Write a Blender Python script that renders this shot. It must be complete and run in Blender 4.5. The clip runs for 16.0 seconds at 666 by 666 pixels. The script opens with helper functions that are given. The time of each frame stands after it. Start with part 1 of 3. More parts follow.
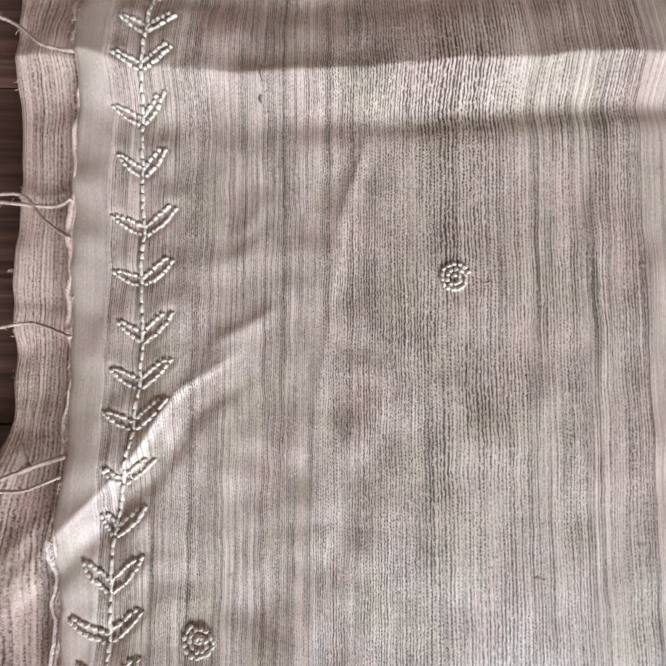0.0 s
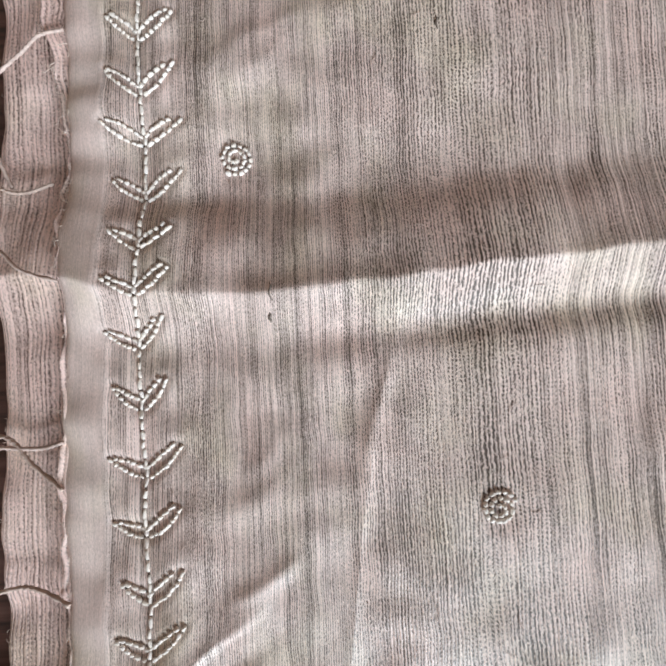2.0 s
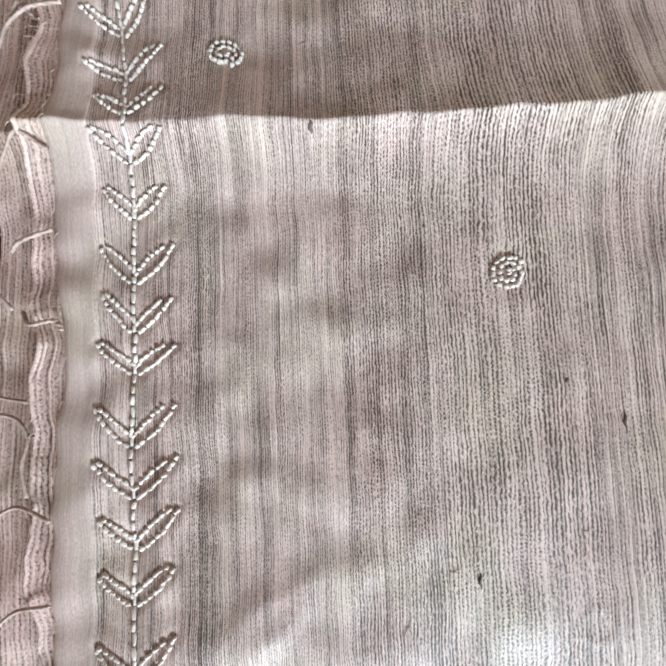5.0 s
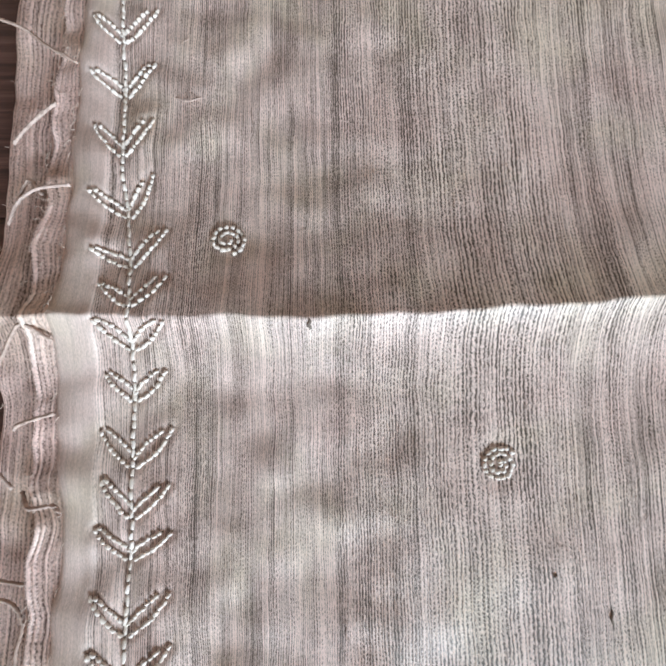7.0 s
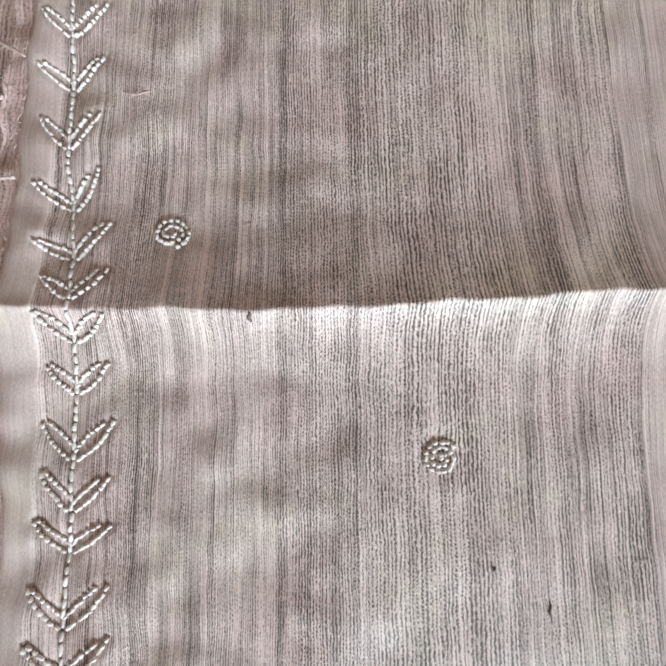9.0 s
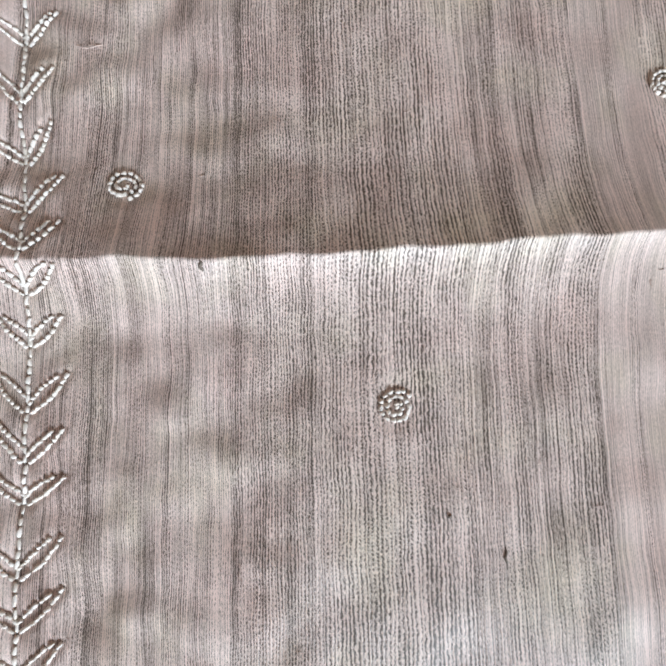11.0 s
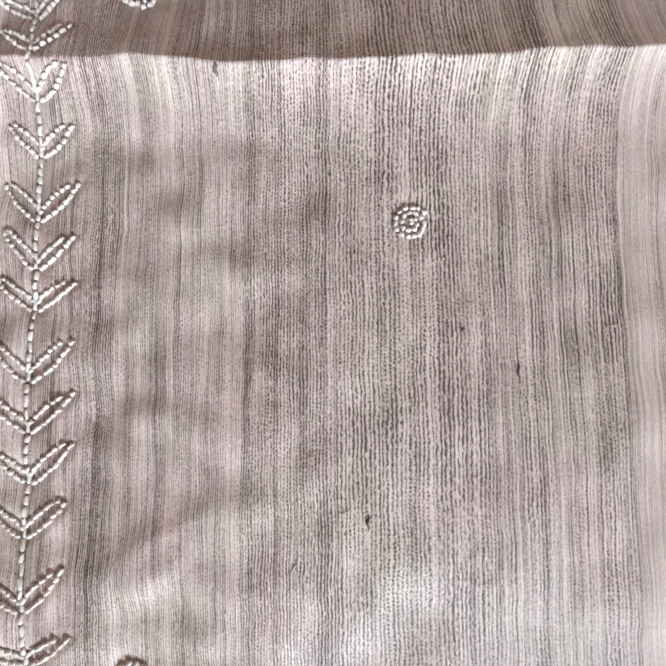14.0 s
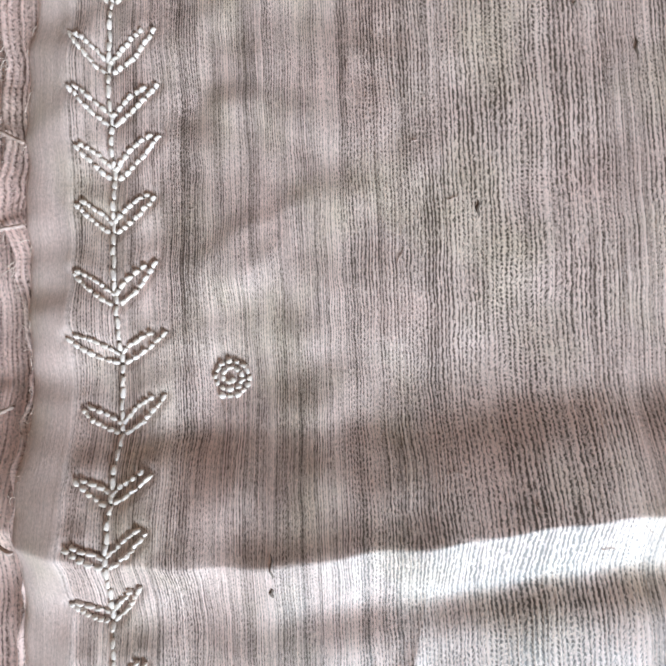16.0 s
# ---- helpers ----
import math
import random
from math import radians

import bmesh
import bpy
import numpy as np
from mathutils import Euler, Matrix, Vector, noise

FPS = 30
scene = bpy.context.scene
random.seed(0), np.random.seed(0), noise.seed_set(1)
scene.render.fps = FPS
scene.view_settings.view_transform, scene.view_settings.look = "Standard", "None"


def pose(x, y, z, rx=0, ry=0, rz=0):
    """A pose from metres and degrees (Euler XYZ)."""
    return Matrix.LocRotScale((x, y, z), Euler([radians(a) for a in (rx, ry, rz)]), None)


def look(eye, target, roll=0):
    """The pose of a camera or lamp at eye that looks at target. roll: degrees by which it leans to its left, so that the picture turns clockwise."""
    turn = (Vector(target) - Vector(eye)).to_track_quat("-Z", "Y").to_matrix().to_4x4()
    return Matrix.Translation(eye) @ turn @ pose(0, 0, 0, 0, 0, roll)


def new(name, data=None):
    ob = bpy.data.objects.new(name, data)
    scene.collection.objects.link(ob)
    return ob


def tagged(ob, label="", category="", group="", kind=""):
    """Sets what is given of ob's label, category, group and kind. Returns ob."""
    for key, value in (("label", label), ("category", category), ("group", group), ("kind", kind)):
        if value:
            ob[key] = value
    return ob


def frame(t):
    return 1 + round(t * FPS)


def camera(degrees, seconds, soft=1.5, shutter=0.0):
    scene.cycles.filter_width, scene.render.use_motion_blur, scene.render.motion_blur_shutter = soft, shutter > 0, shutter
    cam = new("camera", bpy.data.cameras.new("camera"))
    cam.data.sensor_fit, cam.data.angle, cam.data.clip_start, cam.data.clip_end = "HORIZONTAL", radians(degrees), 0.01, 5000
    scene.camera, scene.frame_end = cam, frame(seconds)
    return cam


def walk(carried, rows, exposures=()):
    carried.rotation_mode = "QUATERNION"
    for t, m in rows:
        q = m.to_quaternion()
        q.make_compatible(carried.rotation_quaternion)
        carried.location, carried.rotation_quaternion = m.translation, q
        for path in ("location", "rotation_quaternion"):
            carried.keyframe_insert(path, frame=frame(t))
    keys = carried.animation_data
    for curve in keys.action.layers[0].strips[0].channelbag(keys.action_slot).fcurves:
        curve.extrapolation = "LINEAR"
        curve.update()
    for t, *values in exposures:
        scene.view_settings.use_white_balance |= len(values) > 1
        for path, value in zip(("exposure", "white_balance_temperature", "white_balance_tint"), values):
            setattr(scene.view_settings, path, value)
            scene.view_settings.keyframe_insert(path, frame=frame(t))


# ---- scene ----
cam = camera(83.1, 16.0, soft=2.1)
METRES, EYE, TILT, LEAN, TURN = 0.3863, 0.1, 0.0, 0.0, -23.0
ROWS = [
    (0.0, 0.0, 0.0, 0.0, 23.23, -86.67, -1.43),
    (0.5, -0.0054, 0.0172, -0.0019, 22.16, -86.88, -1.36),
    (1.0, -0.0283, 0.0585, -0.0076, 21.44, -86.87, -1.15),
    (1.5, -0.0485, 0.1006, -0.0132, 20.99, -86.75, -1.16),
    (2.0, -0.0706, 0.1365, -0.022, 20.52, -86.62, -1.04),
    (2.5, -0.0838, 0.1503, -0.0331, 20.17, -86.56, -0.87),
    (3.0, -0.107, 0.2142, -0.0371, 19.92, -86.35, -0.74),
    (3.5, -0.1449, 0.2695, -0.0381, 19.92, -86.15, -0.37),
    (4.0, -0.1739, 0.3422, -0.0373, 20.26, -86.0, -0.34),
    (4.5, -0.1865, 0.3952, -0.0369, 20.48, -85.78, -0.39),
    (5.0, -0.2049, 0.4555, -0.0334, 20.85, -85.39, -0.46),
    (5.2, -0.2119, 0.4787, -0.0312, 21.0, -85.28, -0.49),
    (7.3, -0.2432, 0.5603, -0.018, 22.25, -84.37, -0.76),
    (7.5, -0.2391, 0.562, -0.018, 22.32, -84.36, -0.77),
    (8.0, -0.2273, 0.5658, -0.0178, 22.31, -84.31, -0.87),
    (8.5, -0.2153, 0.5684, -0.018, 22.31, -84.3, -0.93),
    (9.0, -0.2095, 0.5685, -0.0178, 22.3, -84.33, -0.97),
    (9.5, -0.1971, 0.5673, -0.0182, 22.15, -84.34, -1.01),
    (9.7, -0.1889, 0.5679, -0.0184, 22.1, -84.36, -1.01),
    (11.8, -0.1656, 0.5373, -0.0226, 21.5, -84.76, -0.99),
    (12.0, -0.1642, 0.534, -0.0228, 21.51, -84.79, -0.99),
    (12.5, -0.1657, 0.5273, -0.0234, 21.69, -84.89, -0.95),
    (13.0, -0.1667, 0.5187, -0.024, 22.1, -85.03, -0.96),
    (13.5, -0.1603, 0.4948, -0.0276, 22.39, -85.26, -0.99),
    (14.0, -0.1385, 0.447, -0.0329, 22.55, -85.68, -1.04),
    (14.5, -0.1301, 0.3956, -0.0402, 22.53, -85.98, -1.01),
    (15.0, -0.1278, 0.3381, -0.0502, 21.71, -86.42, -0.51),
    (15.5, -0.1244, 0.3098, -0.0594, 21.15, -86.59, 0.14),
    (16.0, -0.125, 0.2693, -0.059, 20.96, -87.06, 0.11),
]
EXPOSURES = [(0.0, -0.38, 6850, 12), (1.0, -0.34, 6850, 12), (3.5, -0.17, 6650, 11), (5.0, -0.04, 6550, 10), (9.5, -0.02, 6500, 10), (12.0, -0.06, 6500, 11), (14.0, -0.06, 6650, 13), (16.0, -0.14, 6480, 12)]
walk(cam, [(t, pose(0, 0, EYE, TILT, LEAN, TURN) @ pose(METRES * x, METRES * y, METRES * z, 90 + pitch, roll, yaw)) for t, x, y, z, yaw, pitch, roll in ROWS],
     exposures=EXPOSURES)


# ---- light: daylight from one window beyond the near end of the cloth ----
world = bpy.data.worlds.new("world")
scene.world = world
world.use_nodes = True
sky = world.node_tree.nodes.new("ShaderNodeTexSky")
sky.sky_type, sky.sun_disc = "NISHITA", False
sky.sun_elevation, sky.sun_rotation = radians(35), radians(170)
world.node_tree.links.new(sky.outputs[0], world.node_tree.nodes["Background"].inputs[0])
world.node_tree.nodes["Background"].inputs[1].default_value = 0.1

WINDOW = (0.75, -1.52, 0.66)
lamp = bpy.data.lights.new("window_light", "AREA")
lamp.shape, lamp.size, lamp.size_y, lamp.energy, lamp.color = "RECTANGLE", 1.2, 0.78, 90.0, (0.73, 0.907, 1.02)
new("window_light", lamp).matrix_world = look(WINDOW, (0.0, 0.1, 0.0))


# ---- materials ----
def material(name):
    m = bpy.data.materials.new(name)
    m.use_nodes = True
    return m, m.node_tree.nodes, m.node_tree.links, m.node_tree.nodes["Principled BSDF"]


def node(nodes, kind, **values):
    n = nodes.new(kind)
    for key, value in values.items():
        n.inputs[key.replace("_", " ")].default_value = value
    return n


def math_node(nodes, links, op, a, b=None, c=None):
    n = nodes.new("ShaderNodeMath")
    n.operation = op
    for i, v in enumerate((a, b, c)):
        if v is None:
            continue
        if isinstance(v, (int, float)):
            n.inputs[i].default_value = v
        else:
            links.new(v, n.inputs[i])
    return n.outputs[0]


def ramp_node(nodes, links, source, stops):
    n = nodes.new("ShaderNodeValToRGB")
    while len(n.color_ramp.elements) < len(stops):
        n.color_ramp.elements.new(0.5)
    for e, (p, c) in zip(n.color_ramp.elements, stops):
        e.position, e.color = p, (*c, 1) if len(c) == 3 else c
    links.new(source, n.inputs[0])
    return n.outputs[0]


def mix_colour(nodes, links, fac, a, b, kind="MIX"):
    n = nodes.new("ShaderNodeMix")
    n.data_type, n.blend_type = "RGBA", kind
    for i, v in ((0, fac), (6, a), (7, b)):
        if isinstance(v, (int, float)):
            n.inputs[i].default_value = v
        elif isinstance(v, tuple):
            n.inputs[i].default_value = (*v, 1)
        else:
            links.new(v, n.inputs[i])
    return n.outputs[2]


def cloth_material(name, yarn, gap, contrast, stripes, missing):
    """Loose handwoven cotton. The map "weave" counts warp threads across and metres along; "place" is the share of the width."""
    m, nodes, links, bsdf = material(name)

    def axes(layer):
        uv = nodes.new("ShaderNodeUVMap")
        uv.uv_map = layer
        sep = nodes.new("ShaderNodeSeparateXYZ")
        links.new(uv.outputs[0], sep.inputs[0])
        return sep.outputs[0], sep.outputs[1]

    u, v = axes("weave")
    place = axes("place")[0]

    def calc(op, a, b=None):
        return math_node(nodes, links, op, a, b)

    def stretched(su, sv, detail, rough=0.5):
        c = nodes.new("ShaderNodeCombineXYZ")
        links.new(calc("MULTIPLY", u, su), c.inputs[0])
        links.new(calc("MULTIPLY", v, sv), c.inputs[1])
        n = node(nodes, "ShaderNodeTexNoise", Scale=1.0, Detail=detail, Roughness=rough)
        links.new(c.outputs[0], n.inputs["Vector"])
        return n.outputs[0]

    def levels(source, *stops):
        return ramp_node(nodes, links, source, [(at, (c, c, c)) for at, c in stops])

    # how open the weave is, stripe by stripe across the cloth
    across = levels(place, *stripes)
    # the warp threads jog from side to side over the weft
    jog = calc("MULTIPLY", calc("SUBTRACT", stretched(0.5, 640.0, 3.0, 0.7), 0.5), 1.1)
    fract = calc("FRACT", calc("ADD", u, jog))
    crown = calc("SINE", calc("MULTIPLY", fract, math.pi))
    slit = calc("POWER", calc("SUBTRACT", 1.0, crown), 0.95)
    # the weft closes the slits to rows of small holes, patch by patch
    picks = calc("ADD", calc("MULTIPLY", v, 1050.0), calc("MULTIPLY", stretched(0.9, 70.0, 2.0), 5.0))
    pick = calc("ABSOLUTE", calc("SINE", calc("MULTIPLY", picks, math.pi)))
    grid = levels(stretched(0.07, 34.0, 3.0, 0.6), (0.38, 0.25), (0.58, 1.0))
    holes = calc("SUBTRACT", 1.0, calc("MULTIPLY", calc("SUBTRACT", 1.0, pick), grid))
    wander = levels(stretched(0.22, 6.0, 3.0, 0.6), (0.32, 0.45), (0.58, 1.0))
    patches = levels(stretched(0.12, 60.0, 4.0, 0.65), (0.34, 0.55), (0.58, 1.0))
    openness = calc("MULTIPLY", calc("MULTIPLY", wander, patches), across)
    slub = stretched(1.2, 620.0, 4.0, 0.7)
    broken = levels(slub, (0.38, 0.15), (0.52, 1.0))
    depth = calc("MULTIPLY", calc("MULTIPLY", slit, holes), calc("MULTIPLY", openness, broken))
    depth = calc("MULTIPLY", depth, contrast)
    # crimp and fuzz of the single threads
    fine = calc("MULTIPLY", calc("SUBTRACT", stretched(1.9, 1250.0, 3.0, 0.78), 0.5), 2.1)
    depth = calc("ADD", depth, calc("MULTIPLY", fine, calc("ADD", calc("MULTIPLY", across, 0.55), 0.45)))
    # thicker and thinner threads run on for long stretches, singly and in bundles
    woven = calc("MINIMUM", calc("ADD", calc("MULTIPLY", across, 2.6), 0.14), 1.0)
    lines = calc("MULTIPLY", calc("SUBTRACT", stretched(0.75, 9.0, 3.0), 0.5), 1.7)
    hairs = calc("MULTIPLY", calc("SUBTRACT", stretched(2.0, 26.0, 2.0, 0.6), 0.5), 1.8)
    depth = calc("ADD", depth, calc("MULTIPLY", calc("ADD", lines, hairs), calc("MULTIPLY", woven, calc("SUBTRACT", 1.15, calc("MULTIPLY", across, 0.55)))))
    # broad stripes and clouds where the cloth is worn thin
    bands = calc("MULTIPLY", calc("SUBTRACT", stretched(0.085, 4.0, 3.0, 0.6), 0.5), 0.75)
    clouds = calc("MULTIPLY", calc("SUBTRACT", stretched(0.11, 95.0, 3.0, 0.6), 0.5), 0.55)
    depth = calc("ADD", depth, calc("MULTIPLY", calc("ADD", bands, clouds), woven))
    depth = calc("ADD", depth, calc("MULTIPLY", calc("SUBTRACT", 1.0, across), 0.17))
    # single missing or dark warp threads
    worn = levels(stretched(0.3, 40.0, 3.0, 0.65), (0.38, 0.2), (0.58, 1.0))
    depth = calc("ADD", depth, calc("MULTIPLY", levels(place, *missing), worn))
    clamp = nodes.new("ShaderNodeClamp")
    links.new(calc("ADD", depth, 0.13), clamp.inputs[0])
    colour = mix_colour(nodes, links, clamp.outputs[0], yarn, gap)
    # faint uneven tone of unbleached cotton: pinkish and yellowish patches
    tone = ramp_node(nodes, links, stretched(0.035, 38.0, 3.0), [(0.32, (1.0, 0.935, 0.92)), (0.5, (1.0, 0.985, 0.97)), (0.70, (0.975, 1.0, 0.90))])
    colour = mix_colour(nodes, links, 1.0, colour, tone, "MULTIPLY")
    links.new(colour, bsdf.inputs["Base Color"])
    bsdf.inputs["Roughness"].default_value = 0.5
    bsdf.inputs["Specular IOR Level"].default_value = 0.5
    bump = node(nodes, "ShaderNodeBump", Strength=0.5, Distance=0.00025)
    links.new(calc("ADD", slub, calc("MULTIPLY", fine, 0.12)), bump.inputs["Height"])
    links.new(bump.outputs[0], bsdf.inputs["Normal"])
    return m


def stripe(x):
    """A place across the upper cloth, in metres, as a share of its width."""
    return (x + 0.0668) / 0.235


# dense selvedge, embroidered band, fine dense panel, open ribbed ground, then closer stripes
OPEN = [(-0.0668, 0.02), (-0.0580, 0.02), (-0.0572, 0.6), (-0.0540, 0.42), (-0.0410, 0.45), (-0.0385, 0.6), (-0.0352, 0.9), (-0.0330, 0.8), (-0.0302, 0.52),
        (-0.0265, 0.46), (-0.0175, 0.48), (-0.0160, 0.7), (-0.0145, 0.48), (-0.0118, 0.66), (-0.0105, 0.50), (-0.0030, 0.55),
        (0.0005, 0.95), (0.010, 0.9), (0.026, 1.0), (0.046, 1.0), (0.058, 0.5), (0.066, 0.75), (0.072, 0.35), (0.080, 0.65), (0.0870, 0.7), (0.0885, 0.2), (0.0960, 0.22), (0.0975, 0.5), (0.0985, 0.12), (0.1045, 0.12), (0.1070, 0.6), (0.1682, 0.5)]
STRIPES = [(stripe(x), c) for x, c in OPEN]
MISSING = [(0.0, 0.0)]
for x, dark in ((-0.0345, 0.5), (-0.0160, 0.4), (-0.0118, 0.25), (0.0004, 0.4), (0.0300, 0.15), (0.0670, 0.35), (0.0735, 0.25), (0.0872, 0.5), (0.1062, 0.5)):
    MISSING += [(stripe(x - 0.0006), 0.0), (stripe(x), dark), (stripe(x + 0.0006), 0.0)]
COTTON = cloth_material("unbleached_cotton", (0.835, 0.664, 0.622), (0.100, 0.070, 0.058), 2.3, STRIPES, MISSING)
# the same cotton for the lower layers; the camera's pinkish cast is put into its colour
PINK_CAST_COTTON = cloth_material("pink_cast_cotton", (0.84, 0.615, 0.57), (0.11, 0.066, 0.056), 1.6, [(0.0, 0.7), (1.0, 0.7)], [(0.0, 0.0), (1.0, 0.0)])


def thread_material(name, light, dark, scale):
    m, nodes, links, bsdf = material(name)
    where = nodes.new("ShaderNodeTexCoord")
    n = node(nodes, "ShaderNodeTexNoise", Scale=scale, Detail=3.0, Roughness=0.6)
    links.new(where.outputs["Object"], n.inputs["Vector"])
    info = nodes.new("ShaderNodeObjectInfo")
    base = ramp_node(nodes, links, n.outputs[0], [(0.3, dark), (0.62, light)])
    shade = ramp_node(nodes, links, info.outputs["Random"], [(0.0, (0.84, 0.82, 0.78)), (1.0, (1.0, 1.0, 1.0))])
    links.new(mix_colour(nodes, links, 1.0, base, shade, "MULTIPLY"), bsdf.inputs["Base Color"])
    bsdf.inputs["Roughness"].default_value = 0.75
    bsdf.inputs["Specular IOR Level"].default_value = 0.25
    bump = node(nodes, "ShaderNodeBump", Strength=0.5, Distance=0.0001)
    links.new(n.outputs[0], bump.inputs["Height"])
    links.new(bump.outputs[0], bsdf.inputs["Normal"])
    return m


STITCH = thread_material("white_embroidery_cotton", (0.95, 0.86, 0.82), (0.70, 0.60, 0.55), 1500.0)
# thread under the stitches, coloured dark for the shade in their gaps
CORE_SHADE = thread_material("embroidery_core_shade", (0.30, 0.25, 0.21), (0.18, 0.15, 0.125), 900.0)
LOOSE = thread_material("loose_cotton_yarn", (0.66, 0.50, 0.45), (0.42, 0.30, 0.265), 700.0)
FIBRE = thread_material("pale_cotton_fibre", (0.80, 0.64, 0.58), (0.60, 0.46, 0.41), 700.0)
SLUB = thread_material("dark_slub", (0.24, 0.19, 0.165), (0.13, 0.10, 0.085), 900.0)


def wood_material():
    m, nodes, links, bsdf = material("dark_stained_wood")
    where = nodes.new("ShaderNodeTexCoord")
    mapping = nodes.new("ShaderNodeMapping")
    mapping.inputs["Scale"].default_value = (14.0, 420.0, 60.0)
    links.new(where.outputs["Object"], mapping.inputs[0])
    grain = node(nodes, "ShaderNodeTexNoise", Scale=1.0, Detail=5.0, Roughness=0.65, Distortion=0.6)
    links.new(mapping.outputs[0], grain.inputs["Vector"])
    broad = node(nodes, "ShaderNodeTexNoise", Scale=25.0, Detail=2.0)
    links.new(where.outputs["Object"], broad.inputs["Vector"])
    base = ramp_node(nodes, links, grain.outputs[0], [(0.32, (0.03, 0.014, 0.012)), (0.5, (0.11, 0.05, 0.042)), (0.72, (0.2, 0.105, 0.088))])
    tone = ramp_node(nodes, links, broad.outputs[0], [(0.3, (0.6, 0.58, 0.6)), (0.7, (1.0, 0.95, 0.9))])
    links.new(mix_colour(nodes, links, 1.0, base, tone, "MULTIPLY"), bsdf.inputs["Base Color"])
    bsdf.inputs["Roughness"].default_value = 0.5
    bump = node(nodes, "ShaderNodeBump", Strength=0.6, Distance=0.0004)
    links.new(grain.outputs[0], bump.inputs["Height"])
    links.new(bump.outputs[0], bsdf.inputs["Normal"])
    return m


def plaster_material(name, a, b):
    m, nodes, links, bsdf = material(name)
    where = nodes.new("ShaderNodeTexCoord")
    n = node(nodes, "ShaderNodeTexNoise", Scale=3.0, Detail=6.0, Roughness=0.6)
    links.new(where.outputs["Object"], n.inputs["Vector"])
    links.new(ramp_node(nodes, links, n.outputs[0], [(0.3, a), (0.7, b)]), bsdf.inputs["Base Color"])
    bsdf.inputs["Roughness"].default_value = 0.9
    return m


WOOD = wood_material()
BOUNCE_PLASTER = plaster_material("warm_bounce_plaster", (0.43, 0.295, 0.21), (0.49, 0.34, 0.245))
PAINT = plaster_material("white_paint", (0.74, 0.72, 0.68), (0.8, 0.78, 0.74))


# ---- helpers of this scene ----
def link_mesh(name, mesh, mat, parent=None, label=""):
    if mat and not mesh.materials:
        mesh.materials.append(mat)
    ob = new(name, mesh)
    ob.parent = parent
    return tagged(ob, label)


def part(name, bm, mat, parent=None, label=""):
    mesh = bpy.data.meshes.new(name)
    bm.to_mesh(mesh)
    bm.free()
    for p in mesh.polygons:
        p.use_smooth = True
    return link_mesh(name, mesh, mat, parent, label)


def box(bm, lo, hi):
    made = bmesh.ops.create_cube(bm, size=1.0, matrix=Matrix.LocRotScale([(a + b) / 2 for a, b in zip(lo, hi)], None, [b - a for a, b in zip(lo, hi)]))
    return made["verts"]


def slab(name, lo, hi, mat, parent=None, label="", bevel=0.0):
    bm = bmesh.new()
    box(bm, lo, hi)
    if bevel:
        bmesh.ops.bevel(bm, geom=bm.edges[:], offset=bevel, segments=2, affect="EDGES", profile=0.5)
    ob = part(name, bm, mat, parent, label)
    for p in ob.data.polygons:
        p.use_smooth = False
    return ob


def lattice(seed, n=96):
    return np.random.RandomState(seed).uniform(-1, 1, (n, n))


def smooth_noise(x, y, seed):
    """Smooth value noise from -1 to 1 on arrays."""
    g = lattice(seed)
    n = len(g)
    xi, yi = np.floor(x).astype(int), np.floor(y).astype(int)
    fx, fy = x - xi, y - yi
    fx, fy = fx * fx * (3 - 2 * fx), fy * fy * (3 - 2 * fy)
    a, b = g[xi % n, yi % n], g[(xi + 1) % n, yi % n]
    c, d = g[xi % n, (yi + 1) % n], g[(xi + 1) % n, (yi + 1) % n]
    return (a * (1 - fx) + b * fx) * (1 - fy) + (c * (1 - fx) + d * fx) * fy


# ---- plan of the embroidery ----
# where the leaves of each sprig meet the stem, and its leaf tips from there (millimetres)
STEM = [(-53.9, -73.2), (-54.0, -60.9), (-53.5, -47.2), (-51.3, -33.4), (-48.4, -19.4), (-47.8, -9.0), (-47.5, 3.2), (-48.4, 18.2), (-48.3, 31.8), (-49.1, 47.9), (-49.7, 62.6), (-48.7, 75.1), (-48.3, 86.5), (-47.7, 99.5), (-47.9, 113.9), (-48.2, 125.8), (-49.1, 141.3), (-49.0, 152.7), (-49.1, 164.2), (-49.7, 175.6), (-49.1, 192.0), (-48.8, 201.4), (-49.2, 213.1), (-49.2, 228.6), (-48.9, 241.0), (-48.6, 250.9), (-49.8, 261.0), (-51.9, 274.4), (-53.8, 290.6), (-54.7, 307.8), (-55.7, 323.2)]
LEFT_TIP = [(-9.4, 7.0), (-6.7, 8.6), (-3.4, 6.3), (-4.3, 4.5), (-8.5, 4.6), (-7.6, 5.2), (-6.7, 5.3), (-7.7, 3.9), (-8.7, 5.2), (-6.9, 6.1), (-8.1, 4.6), (-7.5, 4.2), (-7.2, 5.1), (-8.2, 5.5), (-10.4, 5.8), (-9.2, 7.5), (-7.8, 6.6), (-7.7, 7.5), (-8.6, 8.7), (-8.0, 9.3), (-8.7, 7.4), (-7.4, 9.3), (-7.8, 9.1), (-6.6, 7.0), (-8.3, 7.2), (-8.3, 6.3), (-9.6, 5.0), (-9.7, 7.2), (-8.0, 9.1), (-8.5, 6.7), (-7.5, 7.5)]
